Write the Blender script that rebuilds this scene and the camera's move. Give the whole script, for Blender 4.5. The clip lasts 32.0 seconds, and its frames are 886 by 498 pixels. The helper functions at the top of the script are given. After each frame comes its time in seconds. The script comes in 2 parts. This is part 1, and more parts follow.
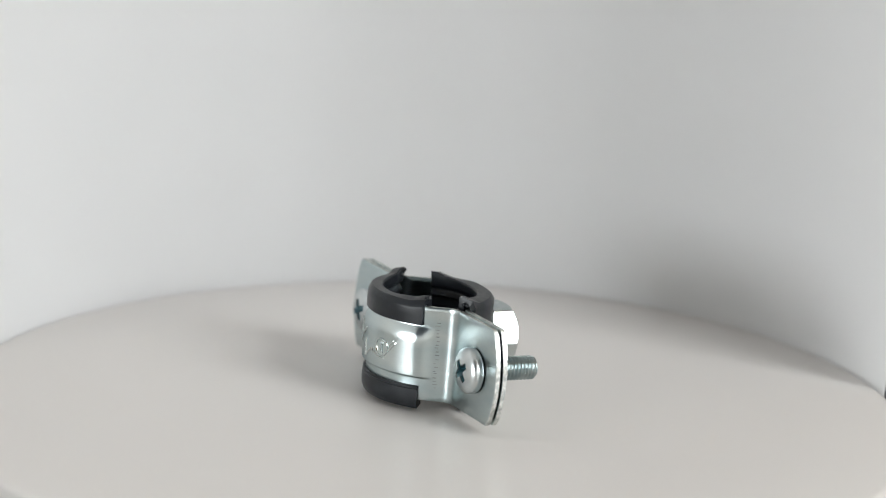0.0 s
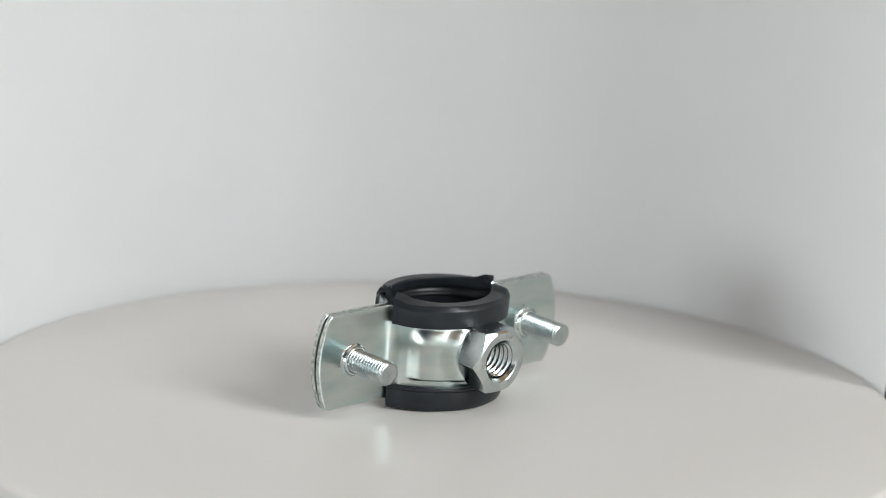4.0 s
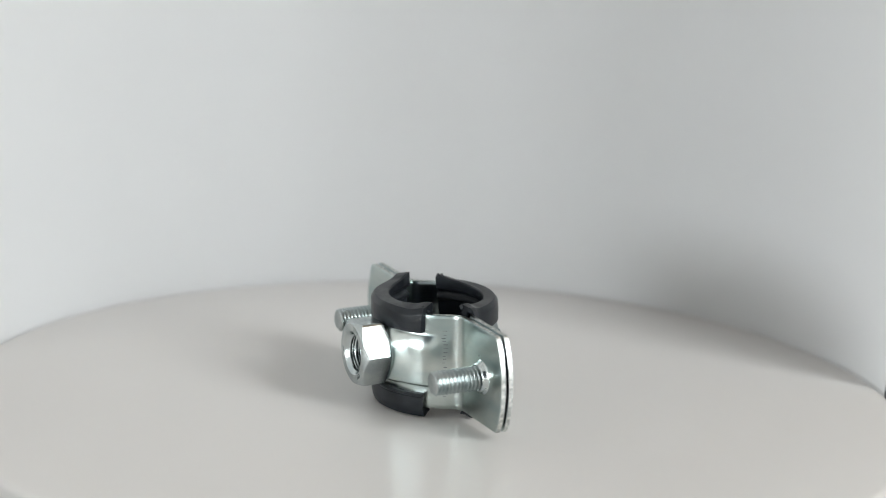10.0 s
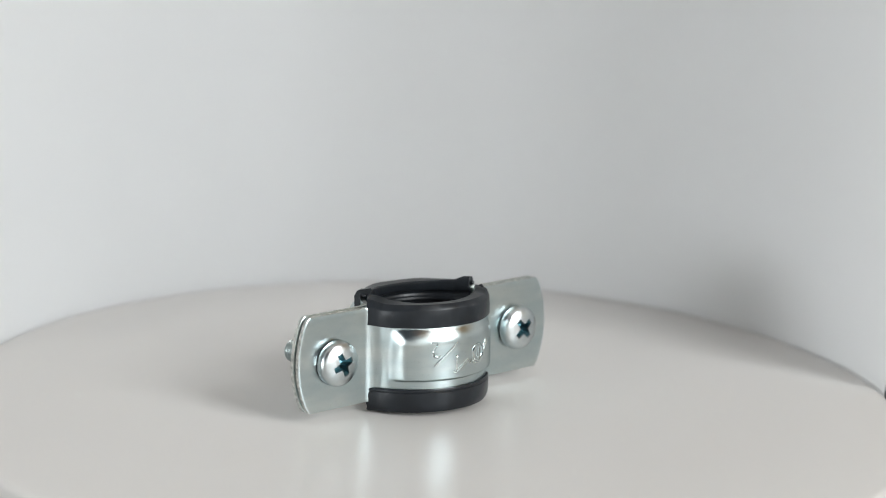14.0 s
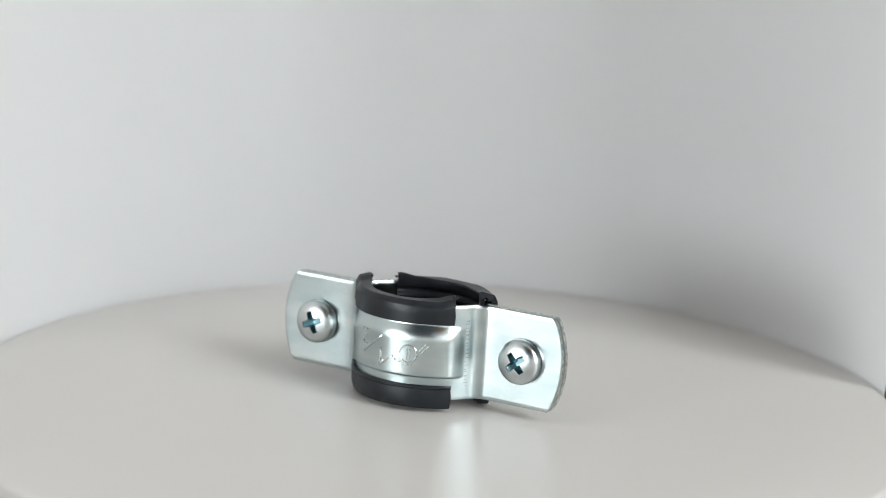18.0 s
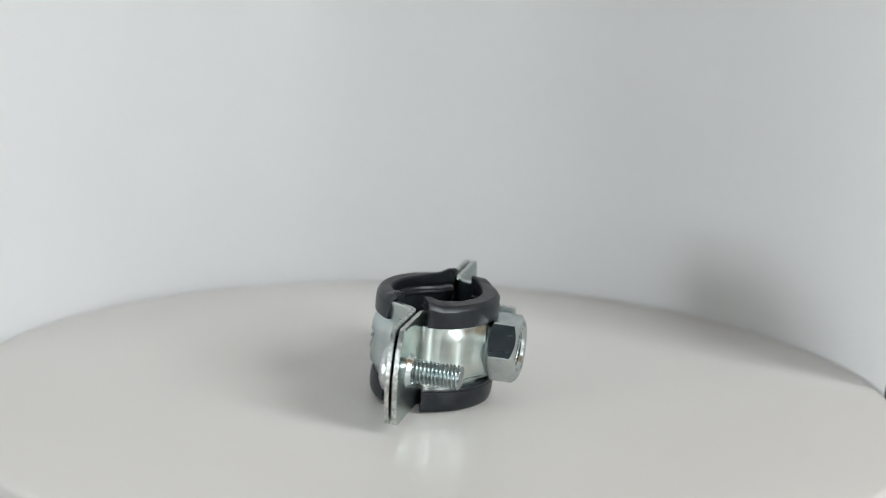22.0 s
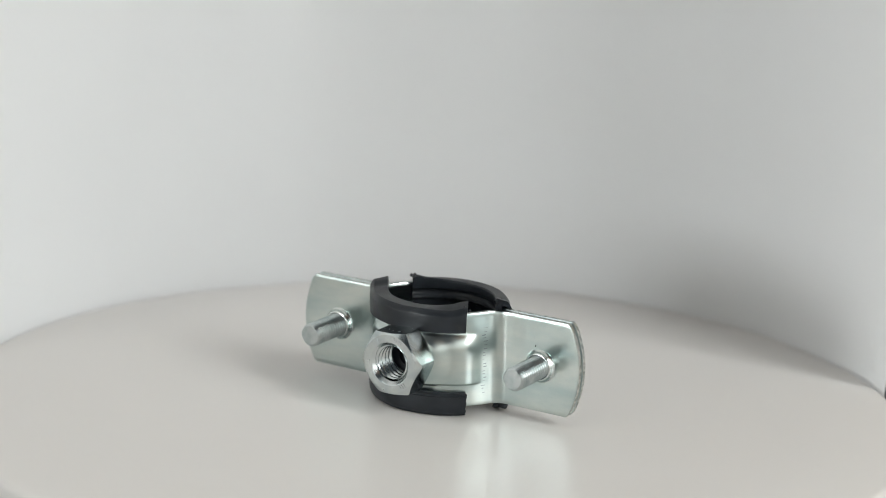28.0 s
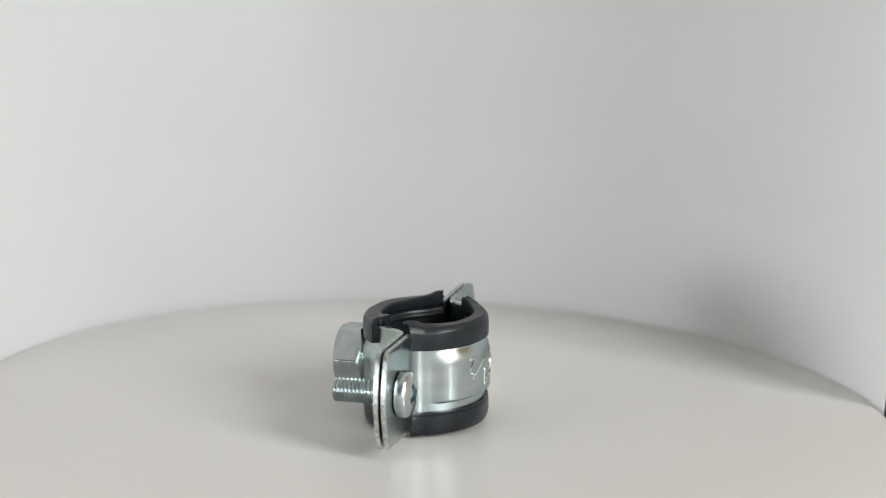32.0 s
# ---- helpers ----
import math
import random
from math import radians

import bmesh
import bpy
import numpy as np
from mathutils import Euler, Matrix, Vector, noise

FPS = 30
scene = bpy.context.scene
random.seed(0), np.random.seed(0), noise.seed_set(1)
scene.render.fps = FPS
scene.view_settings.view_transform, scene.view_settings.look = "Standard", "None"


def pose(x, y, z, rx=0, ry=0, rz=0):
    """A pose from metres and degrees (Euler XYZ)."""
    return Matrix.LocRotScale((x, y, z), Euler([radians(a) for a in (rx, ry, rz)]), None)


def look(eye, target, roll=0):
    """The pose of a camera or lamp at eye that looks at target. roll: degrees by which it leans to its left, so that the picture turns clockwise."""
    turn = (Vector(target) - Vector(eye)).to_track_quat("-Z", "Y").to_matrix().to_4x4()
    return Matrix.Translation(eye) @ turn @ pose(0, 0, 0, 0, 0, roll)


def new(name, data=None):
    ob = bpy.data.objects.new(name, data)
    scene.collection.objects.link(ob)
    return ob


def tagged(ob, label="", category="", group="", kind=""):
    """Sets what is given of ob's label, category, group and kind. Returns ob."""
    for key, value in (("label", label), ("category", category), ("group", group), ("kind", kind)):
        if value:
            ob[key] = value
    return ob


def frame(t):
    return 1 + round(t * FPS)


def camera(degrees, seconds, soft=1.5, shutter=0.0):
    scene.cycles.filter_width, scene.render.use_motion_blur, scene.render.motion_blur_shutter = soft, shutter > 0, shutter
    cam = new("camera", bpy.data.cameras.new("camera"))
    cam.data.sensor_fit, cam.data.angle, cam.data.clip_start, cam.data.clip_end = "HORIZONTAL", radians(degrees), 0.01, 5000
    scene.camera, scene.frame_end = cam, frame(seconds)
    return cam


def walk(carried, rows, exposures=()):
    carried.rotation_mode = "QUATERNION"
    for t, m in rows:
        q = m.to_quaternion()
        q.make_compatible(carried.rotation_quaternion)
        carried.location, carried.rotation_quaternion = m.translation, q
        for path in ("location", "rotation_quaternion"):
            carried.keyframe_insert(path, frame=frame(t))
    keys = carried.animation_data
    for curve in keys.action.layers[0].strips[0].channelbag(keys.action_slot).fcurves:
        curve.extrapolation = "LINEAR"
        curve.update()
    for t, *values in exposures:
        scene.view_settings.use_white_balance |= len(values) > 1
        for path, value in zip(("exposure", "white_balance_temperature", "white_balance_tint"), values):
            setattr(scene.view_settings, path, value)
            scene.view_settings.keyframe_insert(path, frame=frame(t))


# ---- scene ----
cam = camera(22.984, 32.0, 1.0)
EYE = Vector((0.0, -0.44663, 0.13640))


def aim(pitch, yaw=0.2224, roll=2.367):
    """The camera on its stand: pitch downwards, yaw to the right, lean to the left."""
    p, y = radians(pitch), radians(yaw)
    way = Vector((math.sin(y) * math.cos(p), math.cos(y) * math.cos(p), -math.sin(p)))
    return look(EYE, EYE + way, roll)


walk(cam, [(0.0, aim(13.109)), (31.9, aim(13.109)), (32.0, aim(12.631))],
     [(0.0, 0.06, 6570, 10), (3.0, 0.06, 6530, 9.5), (7.0, 0.03, 6500, 9), (10.0, 0.03, 6460, 8.5), (14.0, 0.05, 6450, 9),
      (18.0, 0.03, 6475, 8.5), (21.0, 0.03, 6450, 8.5), (23.0, 0.03, 6410, 7.5), (24.3, 0.03, 6460, 7.5), (25.0, 0.03, 6590, 8),
      (28.0, 0.02, 6590, 8), (30.0, 0.03, 6600, 8.5), (32.0, 0.05, 6600, 9)])
cam.data.dof.use_dof = True
cam.data.dof.focus_distance = 0.452
cam.data.dof.aperture_fstop = 11.0

# ---------------------------------------------------------------- light
world = bpy.data.worlds.new("room_air")
world.use_nodes = True
world.node_tree.nodes["Background"].inputs[0].default_value = (0.80, 0.90, 1.0, 1)
world.node_tree.nodes["Background"].inputs[1].default_value = 0.6
scene.world = world


def area_lamp(name, eye, target, w, h, watts, colour):
    data = bpy.data.lights.new(name, "AREA")
    data.shape, data.size, data.size_y, data.energy, data.color = "RECTANGLE", w, h, watts, colour
    ob = new(name, data)
    ob.matrix_world = look(eye, target)
    return ob


DAY = (0.930, 0.968, 0.982)
area_lamp("window_daylight", (1.27, -1.05, 0.93), (0, -1.05, 0.93), 0.90, 1.06, 46.5, DAY)
# Unseen low light from the left, placed by the backdrop's shadow; kind unknown
area_lamp("low_left_light", (-1.52, -1.32, 0.20), (0, -1.32, 0.20), 0.70, 0.41, 21.5, (0.912, 0.962, 0.990))

MM = 0.001


# ---------------------------------------------------------------- materials
def material(name, colour, rough=0.5, metal=0.0, spread=0.04, scale=60.0, bump=0.0, bump_scale=400.0,
             rough_spread=0.0, spec=0.5, tint=None, stretch=(1, 1, 1)):
    m = bpy.data.materials.new(name)
    m.use_nodes = True
    nt = m.node_tree
    b = nt.nodes["Principled BSDF"]
    b.inputs["Metallic"].default_value = metal
    b.inputs["Specular IOR Level"].default_value = spec
    co = nt.nodes.new("ShaderNodeTexCoord")
    mp = nt.nodes.new("ShaderNodeMapping")
    mp.inputs["Scale"].default_value = stretch
    nt.links.new(co.outputs["Object"], mp.inputs["Vector"])
    big = nt.nodes.new("ShaderNodeTexNoise")
    big.inputs["Scale"].default_value, big.inputs["Detail"].default_value = scale, 4
    fine = nt.nodes.new("ShaderNodeTexNoise")
    fine.inputs["Scale"].default_value, fine.inputs["Detail"].default_value = bump_scale, 5
    nt.links.new(mp.outputs[0], big.inputs["Vector"])
    nt.links.new(mp.outputs[0], fine.inputs["Vector"])
    ramp = nt.nodes.new("ShaderNodeValToRGB")
    dark = [c * (1 - spread) for c in colour]
    light = [min(1, c * (1 + spread)) for c in (tint or colour)]
    ramp.color_ramp.elements[0].color, ramp.color_ramp.elements[1].color = (*dark, 1), (*light, 1)
    ramp.color_ramp.elements[0].position, ramp.color_ramp.elements[1].position = 0.35, 0.65
    nt.links.new(big.outputs[0], ramp.inputs[0])
    nt.links.new(ramp.outputs[0], b.inputs["Base Color"])
    rr = nt.nodes.new("ShaderNodeMapRange")
    rr.inputs["To Min"].default_value, rr.inputs["To Max"].default_value = rough - rough_spread, rough + rough_spread
    nt.links.new(fine.outputs[0], rr.inputs["Value"])
    nt.links.new(rr.outputs[0], b.inputs["Roughness"])
    if bump:
        bp = nt.nodes.new("ShaderNodeBump")
        bp.inputs["Strength"].default_value, bp.inputs["Distance"].default_value = bump, 0.00004 if metal else 0.0002
        nt.links.new(fine.outputs[0], bp.inputs["Height"])
        nt.links.new(bp.outputs[0], b.inputs["Normal"])
    return m


def metal(name, colour, tint, rough, scale=140.0, bump=0.04, bump_scale=1500.0, rough_spread=0.05, stretch=(1, 1, 1), spread=0.05, specks=0.0):
    """Plated steel: a tight gloss with faint blotches, fine relief and uneven polish."""
    m = material(name, colour, rough, 1.0, spread, scale, bump, bump_scale, rough_spread, 0.5, tint, stretch)
    nt = m.node_tree
    old = nt.nodes["Principled BSDF"]
    g = nt.nodes.new("ShaderNodeBsdfAnisotropic")
    g.distribution = "BECKMANN"
    for a, b in (("Base Color", "Color"), ("Roughness", "Roughness"), ("Normal", "Normal")):
        if old.inputs[a].links:
            nt.links.new(old.inputs[a].links[0].from_socket, g.inputs[b])
    if specks:
        # small dull spots in the plating
        spot = nt.nodes.new("ShaderNodeTexNoise")
        spot.inputs["Scale"].default_value, spot.inputs["Detail"].default_value = 2800, 2
        cut = nt.nodes.new("ShaderNodeMapRange")
        for k, v in (("From Min", 0.63), ("From Max", 0.74), ("To Min", 0.0), ("To Max", specks)):
            cut.inputs[k].default_value = v
        dull = nt.nodes.new("ShaderNodeMix")
        dull.data_type = "RGBA"
        nt.links.new(nt.nodes["Texture Coordinate"].outputs["Object"], spot.inputs["Vector"])
        nt.links.new(spot.outputs[0], cut.inputs["Value"])
        nt.links.new(cut.outputs[0], dull.inputs[0])
        nt.links.new(g.inputs["Color"].links[0].from_socket, dull.inputs[6])
        dull.inputs[7].default_value = (0.16, 0.18, 0.17, 1)
        nt.links.new(dull.outputs[2], g.inputs["Color"])
    nt.links.new(g.outputs[0], nt.nodes["Material Output"].inputs["Surface"])
    nt.nodes.remove(old)
    return m


PLATTER = material("white_gloss_plastic", (0.60, 0.575, 0.552), 0.33, spec=0.36, spread=0.01, scale=12, rough_spread=0.04, bump_scale=30)
PAPER = material("white_paper", (0.80, 0.80, 0.80), 0.6, spread=0.012, scale=8, bump=0.02, bump_scale=900, spec=0.12)
WALL = material("white_wall_paint", (0.88, 0.88, 0.88), 0.8, spread=0.03, scale=2, bump=0.05, bump_scale=120)
BENCH = material("pale_wood_laminate", (0.42, 0.40, 0.37), 0.7, spec=0.1, spread=0.12, scale=6, stretch=(1, 6, 1))
CEIL = material("beige_ceiling_paint", (0.74, 0.73, 0.71), 0.8, spread=0.03, scale=2)
WOOD = material("brown_wood", (0.15, 0.10, 0.07), 0.8, spec=0.1, spread=0.25, scale=5, stretch=(6, 1, 1))
OAK = material("pale_oak_wood", (0.50, 0.35, 0.21), 0.7, spec=0.1, spread=0.12, scale=5, stretch=(1, 6, 1))
SLATE = material("dark_grey_laminate", (0.055, 0.062, 0.072), 0.8, spec=0.1, spread=0.2, scale=5)
DARK = material("dark_grey_plastic", (0.03, 0.035, 0.04), 0.5, spread=0.2, scale=80)
ZINC = metal("blue_zinc_plating", (0.57, 0.65, 0.67), (0.68, 0.70, 0.67), 0.26)
ZINC_FLAT = metal("satin_zinc_plating", (0.465, 0.555, 0.55), (0.56, 0.60, 0.57), 0.30, 70, 0.006, 1200, 0.035, (1, 1, 3), spread=0.06, specks=0.10)
ZINC_COOL = metal("cool_zinc_plating", (0.475, 0.56, 0.575), (0.545, 0.595, 0.59), 0.30, 70, 0.006, 1200, 0.035, (1, 1, 3), spread=0.06, specks=0.16)
EDGE = metal("sheared_steel_edge", (0.40, 0.43, 0.42), (0.74, 0.75, 0.72), 0.38, 1100, 0.9, 1600, 0.1)
NUT_METAL = metal("zinc_nut_steel", (0.50, 0.555, 0.565), (0.59, 0.625, 0.62), 0.255, 260, 0.012, 900, 0.05)
BOLT_METAL = metal("zinc_screw_steel", (0.55, 0.60, 0.615), (0.64, 0.665, 0.665), 0.35, 300, 0.05, 1500)
# Screw steel toned down, with the thread grooves' shade put into its colour
THREAD_METAL = metal("shaded_thread_steel", (0.37, 0.43, 0.44), (0.50, 0.535, 0.535), 0.31, 300, 0.04, 1500)
SCUFF = metal("dull_press_scuff", (0.20, 0.235, 0.245), (0.34, 0.37, 0.37), 0.5, 900, 0.2, 1800, 0.1)
# Recess darker and bluer than the head: zinc's reflections put into its colour
TEAL = material("teal_zinc_recess", (0.27, 0.42, 0.46), 0.3, 1.0, spread=0.3, scale=500)
RUBBER = material("black_rubber", (0.0115, 0.0135, 0.0165), 0.35, spec=0.29, spread=0.25, scale=250, bump=0.12, bump_scale=900, rough_spread=0.08)


# ---------------------------------------------------------------- helpers for meshes
def part(name, bm, mat, parent=None, label=""):
    me = bpy.data.meshes.new(name)
    bm.to_mesh(me)
    bm.free()
    for m in (mat if isinstance(mat, (list, tuple)) else [mat]):
        me.materials.append(m)
    ob = new(name, me)
    if parent:
        ob.parent = parent
    return tagged(ob, label)


def smooth(bm, degrees=30):
    bm.normal_update()
    for f in bm.faces:
        f.smooth = True
    for e in bm.edges:
        if len(e.link_faces) == 2 and e.calc_face_angle(0) > radians(degrees):
            e.smooth = False
    return bm


def grid(bm, points, close_u=False, close_v=False, mat=0):
    """Faces over a grid of points (rows of equal length, in mm). Returns the rows of vertices."""
    vs = [[bm.verts.new((x * MM, y * MM, z * MM)) for x, y, z in row] for row in points]
    nu, nv = len(vs), len(vs[0])
    for i in range(nu - (not close_u)):
        for j in range(nv - (not close_v)):
            a, b = vs[i], vs[(i + 1) % nu]
            f = bm.faces.new((a[j], b[j], b[(j + 1) % nv], a[(j + 1) % nv]))
            f.material_index = mat
    return vs


def lathe(bm, profile, n=64, axis="z", cx=0.0, cz=0.0):
    """A turned form: profile of (radius, height) in mm round z, or round a line along y through (cx, cz)."""
    rows = []
    for k in range(n):
        a = 2 * math.pi * k / n
        c, s = math.cos(a), math.sin(a)
        rows.append([(r * c, r * s, h) if axis == "z" else (cx + r * c, h, cz + r * s) for r, h in profile])
    return grid(bm, rows, close_u=True)


def ease(a, b, x):
    t = max(0.0, min(1.0, (x - a) / (b - a)))
    return t * t * (3 - 2 * t)


# ---------------------------------------------------------------- the place
def box(name, lo, hi, mat, label="", kind="structure", category=""):
    bm = bmesh.new()
    bmesh.ops.create_cube(bm, size=1.0)
    for v in bm.verts:
        v.co = Vector([(lo[i] + hi[i]) / 2 + v.co[i] * (hi[i] - lo[i]) for i in range(3)])
    return tagged(part(name, bm, mat), label, category, "", kind)


BENCH_Z = -0.026
box("worktop", (-1.5, -1.7, BENCH_Z - 0.04), (1.5, 1.3, BENCH_Z), BENCH, "pale wood worktop under the turntable", category="worktop")
TOP = 2.7
box("wall_back", (-1.5, 1.3, BENCH_Z - 0.04), (1.5, 1.4, TOP), WALL, "plain white painted wall", category="wall")
# left wall round an unseen low opening, added to hold the low light
box("wall_left_low", (-1.6, -1.7, BENCH_Z - 0.04), (-1.5, 1.4, -0.015), WALL, "plain white wall under an added low opening", category="wall")
box("wall_left_high", (-1.6, -1.7, 0.42), (-1.5, 1.4, TOP), WALL, "plain white wall over an added low opening", category="wall")
box("wall_left_side", (-1.6, -0.97, -0.015), (-1.5, 1.4, 0.42), WALL, "plain white wall beside an added low opening", category="wall")
box("wall_left_end", (-1.6, -1.7, -0.015), (-1.5, -1.69, 0.42), WALL, "plain white wall beside an added low opening", category="wall")
box("ceiling", (-1.6, -1.8, TOP), (1.6, 1.4, TOP + 0.1), CEIL, "plain beige ceiling", category="ceiling")
# Unseen front wall: white to bounce light, dark and brown for the metal's reflections
box("wall_front", (-1.6, -1.8, BENCH_Z - 0.04), (1.35, -1.7, 0.26), WALL, "plain white painted wall", category="wall")
box("wall_front_high", (-1.6, -1.8, 0.26), (0.36, -1.7, TOP), SLATE, "unseen dark grey panel over a white wall", category="wall")
box("wall_front_low", (0.36, -1.8, 0.26), (1.35, -1.7, 0.80), WALL, "plain white painted wall", category="wall")
box("wall_front_brown", (0.36, -1.8, 0.80), (1.35, -1.7, TOP), WOOD, "unseen brown wooden panel over a white wall", category="wall")
# right wall round its window
WY0, WY1, WZ0, WZ1 = -1.51, -0.59, 0.39, 1.47
box("wall_right_low", (1.25, -1.7, BENCH_Z - 0.04), (1.35, 1.4, WZ0), WALL, "plain white wall under a window", category="wall")
# Oak on these unseen walls is added to tint what the metal reflects
box("wall_right_high", (1.25, -1.7, WZ1), (1.35, 1.4, TOP), OAK, "unseen pale oak panel over a window", category="wall")
box("wall_right_side", (1.25, WY1, WZ0), (1.35, 1.4, WZ1), OAK, "unseen pale oak panel beside a window", category="wall")
box("wall_right_end", (1.25, -1.7, WZ0), (1.35, WY0, WZ1), WALL, "plain white wall beside a window", category="wall")


def build_backdrop():
    """A sheet of white paper stood on edge in a curve round the turntable."""
    bm = bmesh.new()
    rows = []
    for k in range(97):
        a = radians(9.6 + (168 - 9.6) * k / 96)
        r = 102.4
        row = []
        for h in (BENCH_Z * 1000, 0, 40, 90, 150, 220, 270):
            rr = r + 0.05 * max(0, h)
            row.append((rr * math.cos(a), rr * math.sin(a), h))
        rows.append(row)
    grid(bm, rows)
    # the sheet on which the turntable stands
    z = BENCH_Z * 1000 + 0.5
    grid(bm, [[(-150, y, z), (150, y, z)] for y in (-125, 0, 130)])
    bmesh.ops.solidify(bm, geom=bm.faces[:], thickness=-0.0004)
    smooth(bm, 40)
    return tagged(part("backdrop", bm, PAPER), "plain white paper backdrop curved behind the turntable", "backdrop", "", "structure")


build_backdrop()

PLATTER_R = 101.6


def build_turntable():
    thing = tagged(new("turntable"), "round white glossy display turntable on a worktop", "turntable")
    bm = bmesh.new()
    prof = [(0, 0), (30, 0), (70, 0), (PLATTER_R - 1.6, 0)]
    prof += [(PLATTER_R - 1.6 + 1.6 * math.sin(radians(t)), -1.6 + 1.6 * math.cos(radians(t))) for t in (20, 40, 60, 80)]
    prof += [(PLATTER_R, -6.0), (PLATTER_R - 1, -7.0), (60, -7.0), (0, -7.0)]
    lathe(bm, prof, 160)
    bmesh.ops.remove_doubles(bm, verts=bm.verts[:], dist=1e-7)
    plate = part("platter", smooth(bm, 50), PLATTER, thing, "white glossy round platter")
    bm = bmesh.new()
    lathe(bm, [(0, -7.2), (84, -7.2), (88, -9), (90, -24), (90, BENCH_Z * 1000 + 0.52), (0, BENCH_Z * 1000 + 0.52)], 96)
    bmesh.ops.remove_doubles(bm, verts=bm.verts[:], dist=1e-7)
    part("base", smooth(bm, 40), PLATTER, thing)
    thing.location.z = 0.0
    return plate


platter = build_turntable()

# ---------------------------------------------------------------- the pipe clamp (mm, ring axis along z, nut towards -y)
TH, GAP = 1.1, 0.24          # plate thickness, half the gap between the two plates
Z0, Z1, ZM = 1.85, 21.85, 11.85
ARC_C, ARC_R, FIL = 3.8, 15.8, 3.5
OUT = GAP + TH
FLANGE_X, BULGE = 32.0, 2.5
SCREW_X, SCREW_Z = 25.3, 11.7
fil_y = -OUT - FIL
fil_x = math.sqrt((ARC_R + FIL) ** 2 - (fil_y - ARC_C) ** 2)
arc_end = math.atan2(fil_x, ARC_C - fil_y)


def half_path():
    """Outer line of a half ring from its middle to a flange's end: (kind, x, y, nx, ny, measure)."""
    pts = []
    for k in range(65):
        a = arc_end * k / 64
        pts.append(("arc", ARC_R * math.sin(a), ARC_C - ARC_R * math.cos(a), math.sin(a), -math.cos(a), math.degrees(a)))
    for k in range(1, 9):
        a = arc_end * (1 - k / 8)
        pts.append(("bend", fil_x - FIL * math.sin(a), fil_y + FIL * math.cos(a), math.sin(a), -math.cos(a), 90.0))
    for u in (0.12, 0.25, 0.4, 0.55, 0.7, 0.85, 0.965, 0.975, 0.985, 1.0):
        pts.append(("flange", u, -OUT, 0.0, -1.0, 90.0))
    return pts


Z_LEVELS = [Z0, Z0 + 0.2, 2.8, 3.8] + [4.6, 5.2, 5.8] + [6.2 + 0.2 * k for k in range(7)] + [7.8 + 0.4 * k for k in range(15)] + [13.8 + 0.28 * k for k in range(13)] + [17.45, 17.7, 18.0, 18.6, 19.3, 20.0, 20.9, Z1 - 0.2, Z1]


def rib(angle, z, x=99.0):
    """Height of the pressed rib round the ring, and of the boss that rises to the nut."""
    # crisp below, a rolled shoulder under a sharp crease above, running out gently at both ends
    d = 1.02 * (1 - ease(43.0, 59.0, abs(angle)))
    roll = max(0.0, min(1.0, (5.7 - (z - ZM)) / 3.4))
    d *= (1 - ease(4.9, 5.5, ZM - z)) * (1 - (1 - roll) ** 2)
    return d + 0.75 * (1 - ease(5.6, 9.0, math.hypot(x, z - 12.0))) - 2.2 * (1 - ease(3.2, 4.4, math.hypot(x, z - 12.0)))


def build_strap(side, parent):
    """side -1: the half with the nut; +1: the half with the screw heads."""
    half = half_path()
    line = [(k, -x, y, -nx, ny, a) for k, x, y, nx, ny, a in reversed(half[1:])] + half
    outer, inner = [], []
    for k, x, y, nx, ny, a in line:
        ro, ri = [], []
        for z in Z_LEVELS:
            px = x
            if k == "flange":
                end = FLANGE_X + BULGE * (1 - ((z - ZM) / 10.05) ** 2)
                end -= 0.4 * ease(9.2, 10.05, abs(z - ZM))
                px = math.copysign(fil_x + (end - fil_x) * abs(x), x)
            d = rib(a, z, x if side < 0 and k == "arc" else 99.0)
            # rounded pressed edges
            e = 0.10 if z in (Z0, Z1) or (k == "flange" and abs(x) == 1.0) else 0.0
            ro.append((px + nx * (d - e), -side * (y + ny * (d - e)), z))
            ri.append((px + nx * (d - TH + e), -side * (y + ny * (d - TH + e)), z))
        outer.append(ro)
        inner.append(ri)
    bm = bmesh.new()
    vo = grid(bm, outer)
    vi = grid(bm, inner)
    n, m = len(vo), len(vo[0])
    rim = []
    for i in range(n - 1):
        rim.append((vo[i][0], vo[i + 1][0], vi[i + 1][0], vi[i][0]))
        rim.append((vo[i][m - 1], vo[i + 1][m - 1], vi[i + 1][m - 1], vi[i][m - 1]))
    for j in range(m - 1):
        rim.append((vo[0][j], vo[0][j + 1], vi[0][j + 1], vi[0][j]))
        rim.append((vo[n - 1][j], vo[n - 1][j + 1], vi[n - 1][j + 1], vi[n - 1][j]))
    for q in rim:
        f = bm.faces.new(q)
        f.material_index = 1
    bmesh.ops.recalc_face_normals(bm, faces=bm.faces[:])
    name = "half_ring"
    return part(name, smooth(bm, 50), [ZINC_FLAT if side < 0 else ZINC_COOL, EDGE], parent,
                "zinc half ring with a welded nut" if side < 0 else "zinc half ring with a stamped mark")


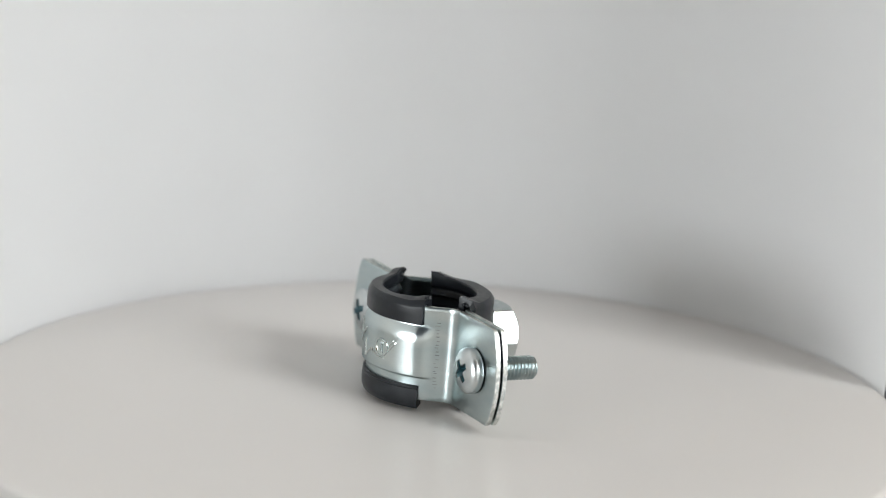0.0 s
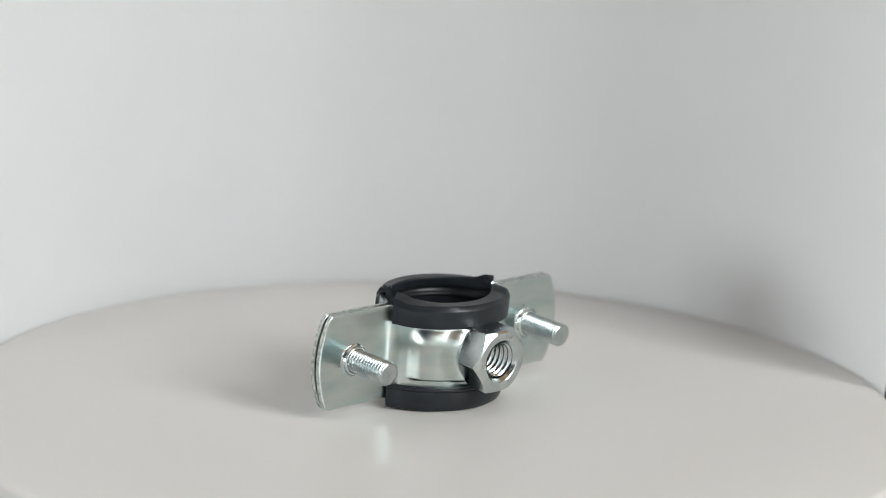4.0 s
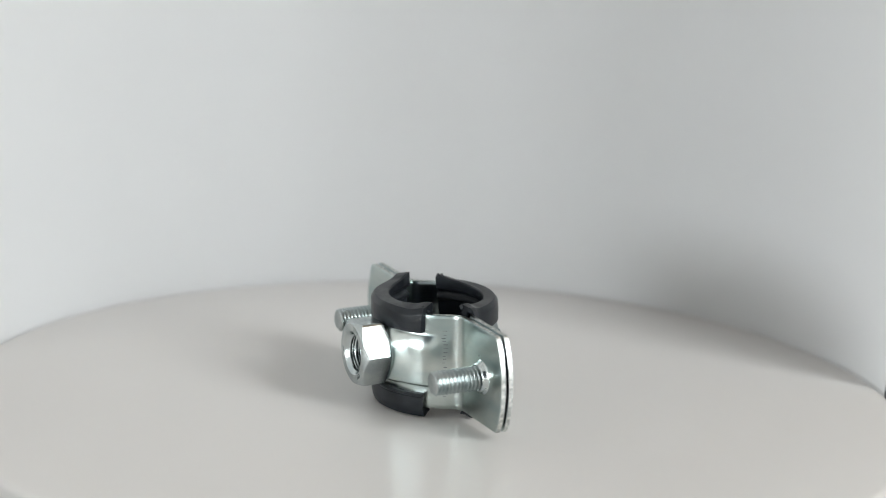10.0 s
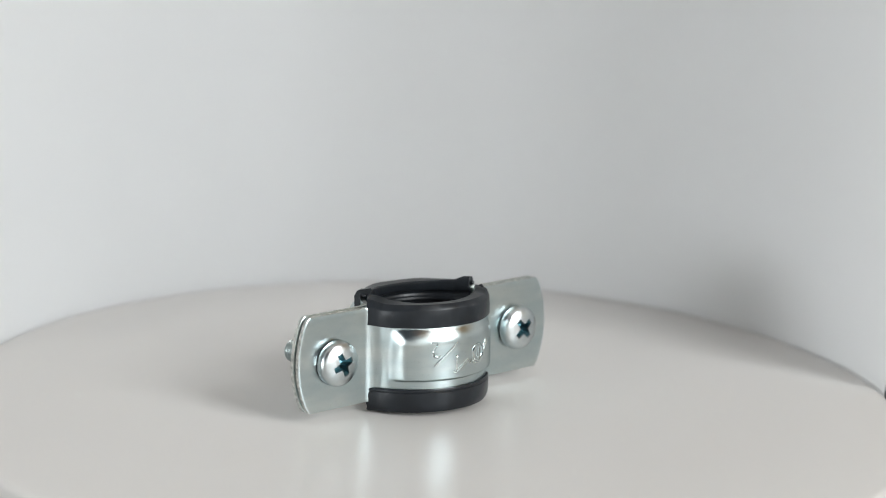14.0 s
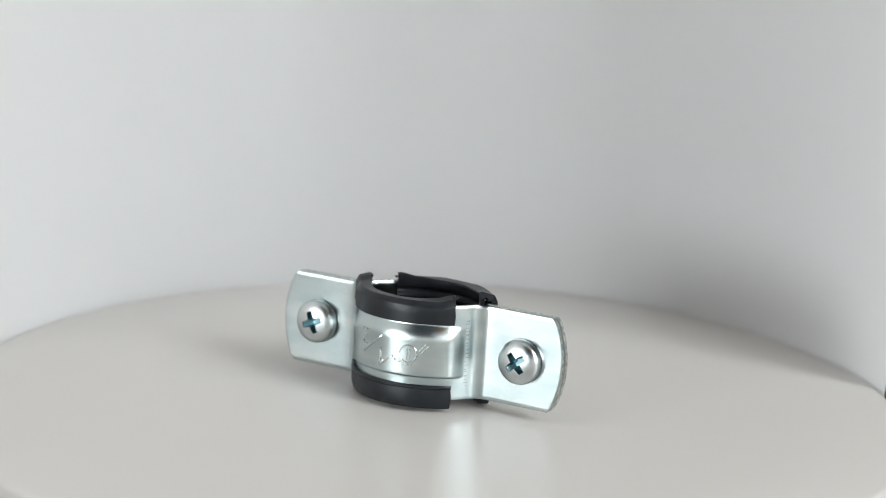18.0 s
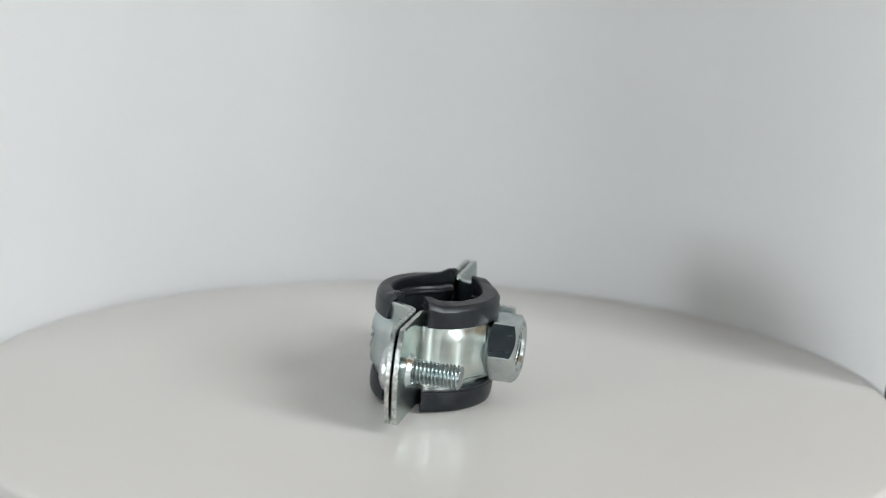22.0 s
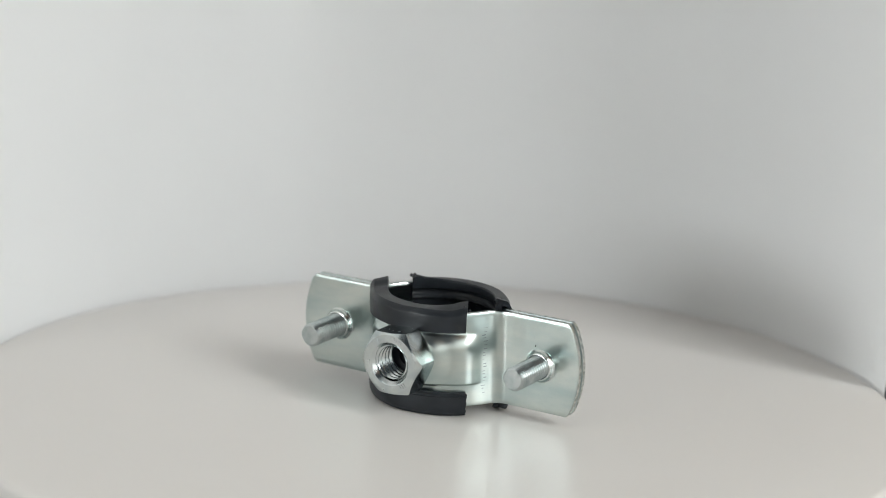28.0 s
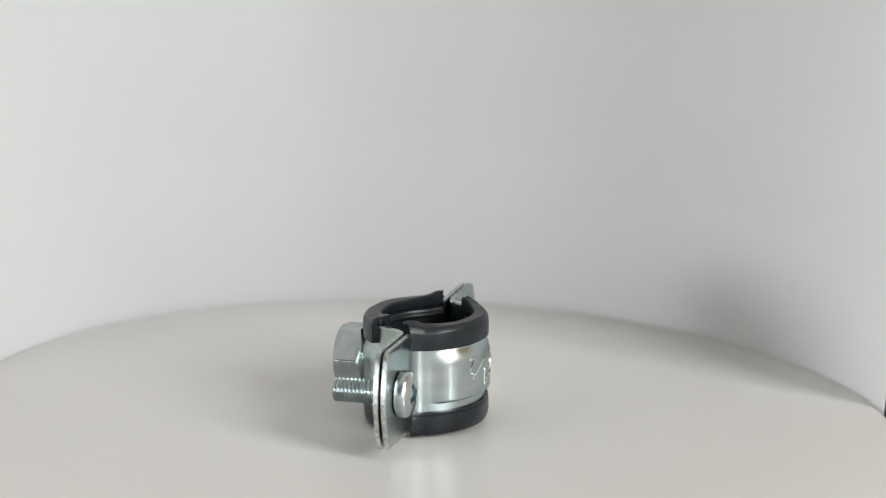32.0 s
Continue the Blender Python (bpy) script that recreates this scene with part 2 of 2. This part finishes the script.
def build_pad(side, parent, turn, seed, outer, drop, half):
    """Rubber lining of a half ring, turned a little round the ring; rough cut ends."""
    rnd = random.Random(seed)
    o = outer
    prof = [(o, 18.1), (o + 0.05, 20.0), (o, 22.15), (o - 0.04, 22.3), (o - 0.6, 23.0), (o - 0.85, 23.1), (-1.9, 22.65), (-2.25, 22.55), (-2.48, 22.2), (-2.52, 21.4), (-2.3, 20.9),
            (-1.8, 20.5), (-1.65, 20.0), (-1.8, 19.6), (-2.15, 19.3), (-2.25, 18.9), (-2.05, 18.5), (-1.75, 18.2), (-1.7, 11.9), (-1.75, 4.4), (-2.1, 3.6), (-2.05, 2.9), (-2.4, 2.2), (-2.4, 0.6), (-2.2, 0.4), (-1.9, 0.3), (-0.6, 0.05), (o - 1.0, 0.0), (o - 0.55, 0.15),
            (o - 0.35, 0.45), (o - 0.15, 1.0), (o - 0.02, 1.8), (o + 0.03, 2.8), (o + 0.03, 3.7), (o + 0.0, 4.2), (o - 0.14, 4.36), (o - 0.02, 4.5), (o - 0.03, 4.8), (o - 0.14, 5.0), (o - 0.35, 5.05), (0.06, 5.05), (0.06, 1.75), (-1.25, 1.75), (-1.25, 21.95), (0.06, 21.95), (0.06, 18.1)]
    rows = []
    n = 44
    for k in range(n + 1):
        a = radians(-half + 2 * half * k / n + turn)
        row = []
        for r, z in prof:
            da = 0.0
            if k in (0, n):
                da = (rnd.uniform(-0.01, 0.01) + (0.02 * (0.5 - r) if z > 18 else 0)) * (1 if k == n else -1)
            wav = 0.10 * math.sin(k * 0.45 + z * 0.7 + seed) * (1 if r > 0.5 else 0)
            # the upper face leans outwards, most at the cut ends
            u = abs(2 * k / n - 1)
            lean, across = ease(0.3, 0.95, u), (r + 2.3) / (o + 2.3)
            flare = ease(20.9, 22.2, z) * (across * (-0.4 - 0.35 * lean) + (1 - across) * (0.3 + 0.55 * lean))
            flare += 0.55 * ease(0.78, 1.0, u) * ease(21.0, 22.6, z)
            ride = 0.3 * ease(0.8, 1.0, side * (2 * k / n - 1)) * (1 if z > 17 else 0)
            rr = ARC_R + r + wav * 0.6 + 0.3 * ride + 1.1 * ease(64.0, 78.0, abs(math.degrees(a)))
            row.append((rr * math.sin(a + da), -side * (ARC_C - rr * math.cos(a + da)), z - drop + wav * 0.4 * (z > 20) + flare + ride))
        rows.append(row)
    bm = bmesh.new()
    vs = grid(bm, rows, close_v=True)
    for row in (vs[0], vs[-1]):
        bm.faces.new(row)
    bmesh.ops.recalc_face_normals(bm, faces=bm.faces[:])
    bmesh.ops.triangulate(bm, faces=[f for f in bm.faces if len(f.verts) > 4])
    return part("rubber_lining", smooth(bm, 24), RUBBER, parent, "black rubber lining with cut ends")


def thread_rows(r_out, depth, pitch, y0, y1, cx, cz, n=48, per=10, taper0=0.0, taper1=0.0):
    """Rows of a helical thread between y0 and y1."""
    rows = []
    steps = int(abs(y1 - y0) / pitch * per)
    for i in range(steps + 1):
        y = y0 + (y1 - y0) * i / steps
        row = []
        for k in range(n):
            a = 2 * math.pi * k / n
            t = (y / pitch + k / n) % 1.0
            groove = (0.5 + 0.5 * math.cos(2 * math.pi * t)) ** 1.2
            r = r_out - depth * groove
            if taper0 and i < 3:
                r = min(r, r_out - taper0 * (1 - i / 3))
            row.append((cx + r * math.cos(a), y, cz + r * math.sin(a)))
        rows.append(row)
    return rows


def build_screw(cx, parent, turn):
    cz = SCREW_Z
    # head: a low dome on a short cylinder
    prof = [(0.0, 4.45)]
    for k in range(1, 13):
        t = k / 12
        prof.append((4.55 * t, OUT + 1.55 + 1.75 * math.sqrt(max(0, 1 - (t * 0.95) ** 2.1))))
    prof += [(4.72, OUT + 1.6), (4.75, OUT + 0.5), (4.6, OUT + 0.25), (3.0, OUT + 0.2), (0, OUT + 0.2)]
    bm = bmesh.new()
    lathe(bm, prof, 64, "y", 0, 0)
    bmesh.ops.remove_doubles(bm, verts=bm.verts[:], dist=1e-7)
    bmesh.ops.recalc_face_normals(bm, faces=bm.faces[:])
    head = part("screw", smooth(bm, 45), BOLT_METAL, parent, "zinc pan-head screw with a cross recess")
    bm = bmesh.new()
    vs = grid(bm, thread_rows(2.5, 0.55, 0.82, -12.25, -OUT + 0.5, 0, 0, taper0=0.45), close_v=True)
    bm.faces.new(vs[0])
    part("threaded_shank", smooth(bm, 24), THREAD_METAL, head, "zinc threaded shank")
    # cross recess: a tapering cup, cut out of the dome
    def cross(bm, grow, open_top):
        loops = []
        for y, w, l in ((5.4, 0.60, 2.5), (4.2, 0.55, 2.35), (2.2, 0.38, 1.25)):
            w, l = w + grow, l + grow
            pts = []
            for q in range(4):
                c, s = math.cos(q * math.pi / 2), math.sin(q * math.pi / 2)
                for x, z in ((l, -w), (l, w), (w * 1.25, w * 1.25)):
                    pts.append(((x * c - z * s), y - grow * 0.3, (x * s + z * c)))
            loops.append(pts)
        if open_top:
            loops = loops[1:]
        vs = grid(bm, loops, close_v=True)
        bm.faces.new(vs[-1])
        if not open_top:
            bm.faces.new(vs[0])
        bmesh.ops.recalc_face_normals(bm, faces=bm.faces[:])
        return bm
    cutter = part("cutter", cross(bmesh.new(), 0.06, False), TEAL)
    mod = head.modifiers.new("cut", "BOOLEAN")
    mod.object, mod.operation, mod.solver = cutter, "DIFFERENCE", "EXACT"
    bpy.context.view_layer.update()
    me = bpy.data.meshes.new_from_object(head.evaluated_get(bpy.context.evaluated_depsgraph_get()))
    head.modifiers.clear()
    head.data = me
    bpy.data.objects.remove(cutter)
    cup = part("cross_recess", cross(bmesh.new(), 0.0, True), TEAL, head, "teal-tinted cross recess")
    head.matrix_basis = pose(cx * MM, 0, cz * MM, 0, turn, 0)
    return head


def build_collar(cx, parent):
    bm = bmesh.new()
    lathe(bm, [(2.5, -OUT - 0.85), (2.65, -OUT - 1.05), (2.9, -OUT - 1.0), (3.02, -OUT - 0.7), (3.15, -OUT - 0.25), (3.6, -OUT + 0.05)], 48, "y", cx, SCREW_Z)
    return part("thread_collar", smooth(bm, 60), ZINC, parent, "raised threaded collar")


def build_nut(parent):
    y_front, y_back, cz = -19.1, -13.0, 12.05
    bm = bmesh.new()
    n = 192
    def hexr(k):
        a = (k / n * 360 - 3.75) % 60 - 30
        return min(6.5 / math.cos(radians(a)), 7.41)
    def ring(fn):
        return [fn(k) for k in range(n)]
    def at(r, y, k):
        a = 2 * math.pi * k / n
        return (r * math.cos(a), y, cz + r * math.sin(a))
    rows = []
    rows.append(ring(lambda k: at(3.9, y_front + 0.75, k)))
    rows.append(ring(lambda k: at(4.5, y_front + 0.1, k)))
    rows.append(ring(lambda k: at(4.7, y_front, k)))
    rows.append(ring(lambda k: at(6.15, y_front, k)))
    rows.append(ring(lambda k: at(hexr(k), y_front + 0.15 + max(0, hexr(k) - 6.45) * 0.85, k)))
    rows.append(ring(lambda k: at(hexr(k), y_back - 0.12 - max(0, hexr(k) - 6.45) * 0.62, k)))
    rows.append(ring(lambda k: at(6.25, y_back, k)))
    rows.append(ring(lambda k: at(5.6, y_back + 0.9, k)))
    grid(bm, rows, close_v=True)
    bmesh.ops.recalc_face_normals(bm, faces=bm.faces[:])
    nut = part("hex_nut", smooth(bm, 20), NUT_METAL, parent, "welded zinc hexagon nut")
    bm = bmesh.new()
    grid(bm, thread_rows(4.0, 0.62, 1.25, y_front + 0.6, y_back + 0.7, 0, cz, n=48, per=10), close_v=True)
    part("inner_thread", smooth(bm, 60), NUT_METAL, nut)
    rnd = random.Random(12)
    for a0 in (62, 68, 74, 80, 182, 188, 300, 306, 312):
        a, r = radians(a0), 5.35
        b2 = bmesh.new()
        bmesh.ops.create_cube(b2, size=1.0)
        w, h = rnd.uniform(0.25, 0.4), rnd.uniform(0.6, 0.95)
        turn = Matrix.Rotation(-a, 4, "Y")
        for v in b2.verts:
            q = turn @ Vector((v.co.x * h, v.co.y * 0.16, v.co.z * w))
            v.co = Vector((q.x + r * math.cos(a), q.y + y_front, q.z + cz + r * math.sin(a))) * MM
        part("stamped_bar", b2, NUT_METAL, nut)
    bm = bmesh.new()
    lathe(bm, [(0, y_back + 1.3), (2.1, y_back + 1.3), (2.2, y_back + 0.7), (3.0, y_back + 0.6), (3.9, y_back + 0.6)], 48, "y", 0, cz)
    bmesh.ops.remove_doubles(bm, verts=bm.verts[:], dist=1e-7)
    part("bore_bottom", bm, RUBBER, nut, "black rubber seen through the bore")
    return nut


def build_burr(side, angle, r, z, parent, seed, size=0.55):
    """Crumbled rubber where the lining was torn off."""
    rnd = random.Random(seed)
    bm = bmesh.new()
    for k in range(9):
        a = radians(angle) + rnd.uniform(-0.05, 0.05)
        rr = ARC_R + r + rnd.uniform(-1.3, 1.3)
        c = Vector((rr * math.sin(a), -side * (ARC_C - rr * math.cos(a)), z + rnd.uniform(-0.7, 0.35))) * MM
        got = bmesh.ops.create_icosphere(bm, subdivisions=1, radius=size * MM * rnd.uniform(0.5, 1.1))
        for v in got["verts"]:
            v.co = c + Vector([q * rnd.uniform(0.5, 1.5) for q in v.co])
    return part("torn_rubber", bm, RUBBER, parent)


def on_ring(side, angle, z, lift=0.0):
    r = ARC_R + 1.01 + lift
    a = radians(angle)
    return (r * math.sin(a), -side * (ARC_C - r * math.cos(a)), z)


def stroke(bm, pts, width=0.5, lift=0.2, side=1):
    """A raised ridge along points (ring angle in degrees, height in mm) on the rib."""
    rows = []
    n = len(pts)
    k = radians(1) * (ARC_R + 1.0)
    for i, (a, z) in enumerate(pts):
        a0, z0 = pts[max(0, i - 1)]
        a1, z1 = pts[min(n - 1, i + 1)]
        dx, dz = (a1 - a0) * k, z1 - z0
        l = math.hypot(dx, dz) or 1.0
        ox, oz = -dz / l * width / 2, dx / l * width / 2
        h = lift * (0.2 if i in (0, n - 1) else 1.15)
        rows.append([on_ring(side, a - ox / k, z - oz, -0.05), on_ring(side, a - ox * 0.45 / k, z - oz * 0.45, h),
                     on_ring(side, a + ox * 0.45 / k, z + oz * 0.45, h), on_ring(side, a + ox / k, z + oz, -0.05)])
    grid(bm, rows)


def fine_line(a, b, n=8):
    return [(a[0] + (b[0] - a[0]) * i / n, a[1] + (b[1] - a[1]) * i / n) for i in range(n + 1)]


def build_stamp(parent):
    """The size 1/2 pressed into the rib upside down, and a round maker's mark as plain shapes."""
    for text, ang, z, size in (("2", 19.0, 15.1, 5.2), ("1", 2.6, 11.9, 5.2)):
        cu = bpy.data.curves.new("stamp_text", "FONT")
        cu.body, cu.size, cu.resolution_u = text, size, 6
        ob = bpy.data.objects.new("stamp_text", cu)
        scene.collection.objects.link(ob)
        bpy.context.view_layer.update()
        me = bpy.data.meshes.new_from_object(ob.evaluated_get(bpy.context.evaluated_depsgraph_get()))
        bpy.data.objects.remove(ob)
        bm = bmesh.new()
        bm.from_mesh(me)
        bmesh.ops.triangulate(bm, faces=bm.faces[:])
        for _ in range(4):
            long = [e for e in bm.edges if e.calc_length() > 0.45]
            if long:
                bmesh.ops.subdivide_edges(bm, edges=long, cuts=1)
                bmesh.ops.triangulate(bm, faces=[f for f in bm.faces if len(f.verts) > 3])
        bmesh.ops.remove_doubles(bm, verts=bm.verts[:], dist=1e-5)
        k = radians(1) * (ARC_R + 1.0)
        border = {v for e in bm.edges if e.is_boundary for v in e.verts}
        for v in bm.verts:
            # turned half round; the outline runs into the rib, the strokes' middle stands proud
            x, y = v.co.x, v.co.y
            v.co = Vector(on_ring(1, ang + x / k, z - y, -0.04 if v in border else 0.24)) * MM
        part("size_mark", smooth(bm, 60), ZINC, parent, "raised stamped figure")
    bm = bmesh.new()
    ring = [(-14.9 + 6.2 * math.cos(t * math.pi / 12), 11.45 + 1.85 * math.sin(t * math.pi / 12)) for t in range(25)]
    stroke(bm, [(9.6, 8.5), (8.0, 8.1), (6.2, 8.4), (4.6, 9.3)], 0.5, 0.2)
    stroke(bm, fine_line((6.6, 14.4), (25.0, 9.9), 12), 0.55, 0.22)
    stroke(bm, ring, 0.42, 0.2)
    stroke(bm, fine_line((-14.2, 12.6), (-14.2, 10.2)), 0.35, 0.18)
    stroke(bm, fine_line((-16.3, 12.6), (-16.3, 10.2)), 0.3, 0.18)
    stroke(bm, fine_line((-21.5, 10.8), (-29.2, 13.4)), 0.35, 0.18)
    stroke(bm, fine_line((-21.5, 11.8), (-27.0, 13.7)), 0.3, 0.15)
    stroke(bm, fine_line((6.5, 8.4), (-3.5, 10.6)), 0.45, 0.2)
    stroke(bm, [(-3.5, 10.6), (-5.5, 9.6), (-6.5, 10.4), (-8.6, 9.5), (-10.5, 10.0)], 0.4, 0.18)
    stroke(bm, fine_line((-9.5, 9.3), (-18.5, 9.2)), 0.3, 0.15)
    part("maker_mark", smooth(bm, 40), ZINC, parent, "raised round maker's mark")


def build_press_marks(side, sign, parent, seed):
    """Short dashes left by the press along the bend of a half ring."""
    rnd = random.Random(seed)
    for k in range(19):
        z = 4.6 + 0.78 * k + rnd.uniform(-0.2, 0.2)
        a = arc_end + radians(rnd.uniform(-5.0, -3.0))
        w, h = rnd.uniform(0.6, 1.5), rnd.uniform(0.08, 0.2)
        rows = []
        for u in (-1, -0.4, 0.4, 1):
            b = a + u * w / 2 / ARC_R
            row = []
            for v, l in ((-1, -0.02), (0, 0.035), (1, -0.02)):
                r = ARC_R + (l if abs(u) < 1 else -0.02)
                row.append((sign * r * math.sin(b), -side * (ARC_C - r * math.cos(b)), z + v * h))
            rows.append(row)
        bm = bmesh.new()
        grid(bm, rows)
        part("press_mark", smooth(bm, 60), SCUFF, parent, "dull dash left by the press")


def build_speck(parent):
    bm = bmesh.new()
    bmesh.ops.create_icosphere(bm, subdivisions=1, radius=0.22 * MM)
    for v in bm.verts:
        v.co = Vector((v.co.x * 0.9 + 24.1 * MM, v.co.y * 0.3 - (OUT + 0.02) * MM, v.co.z * 1.1 + 15.85 * MM))
    part("pit", bm, DARK, parent, "dark pit in the plating")


def build_clamp():
    thing = tagged(new("pipe_clamp"), "zinc-plated two-piece pipe clamp with black rubber lining, lying on the turntable", "pipe clamp")
    near = build_strap(-1, thing)
    far = build_strap(1, thing)
    build_pad(-1, thing, -12.6, 3, 1.35, 0.0, 57.1)
    build_pad(1, thing, 13.0, 8, 0.7, 0.2, 60.5)
    for x, turn in ((-SCREW_X, 40), (SCREW_X, 22)):
        build_screw(x, thing, turn)
        build_collar(x, thing)
    build_nut(thing)
    build_stamp(far)
    build_press_marks(1, -1, far, 2)
    build_press_marks(-1, 1, near, 3)
    build_speck(near)
    build_burr(1, 74.0, -0.3, 23.0, thing, 4)
    build_burr(-1, -69.9, -0.9, 23.0, thing, 5, 0.38)
    build_burr(1, -47.8, -1.4, 23.2, thing, 6, 0.35)
    build_burr(-1, 45.1, -0.6, 22.9, thing, 7, 0.42)
    build_burr(1, 74.0, -0.4, 1.0, thing, 9, 0.35)
    return thing


clamp = build_clamp()

# ---------------------------------------------------------------- motion of the turntable
TURN, START = 19.7928, 6.413
REST = pose(0.0023, 0.00062, 0.00058, 2.5, 0, 0)


def motions():
    times = [0.0] + [0.5 * k for k in range(1, 64)] + [32.0]
    spin = [(t, pose(0, 0, 0, 0, 0, -360.0 * (t - START) / TURN)) for t in times]
    walk(platter, spin)
    walk(clamp, [(t, m @ REST) for t, m in spin])


motions()
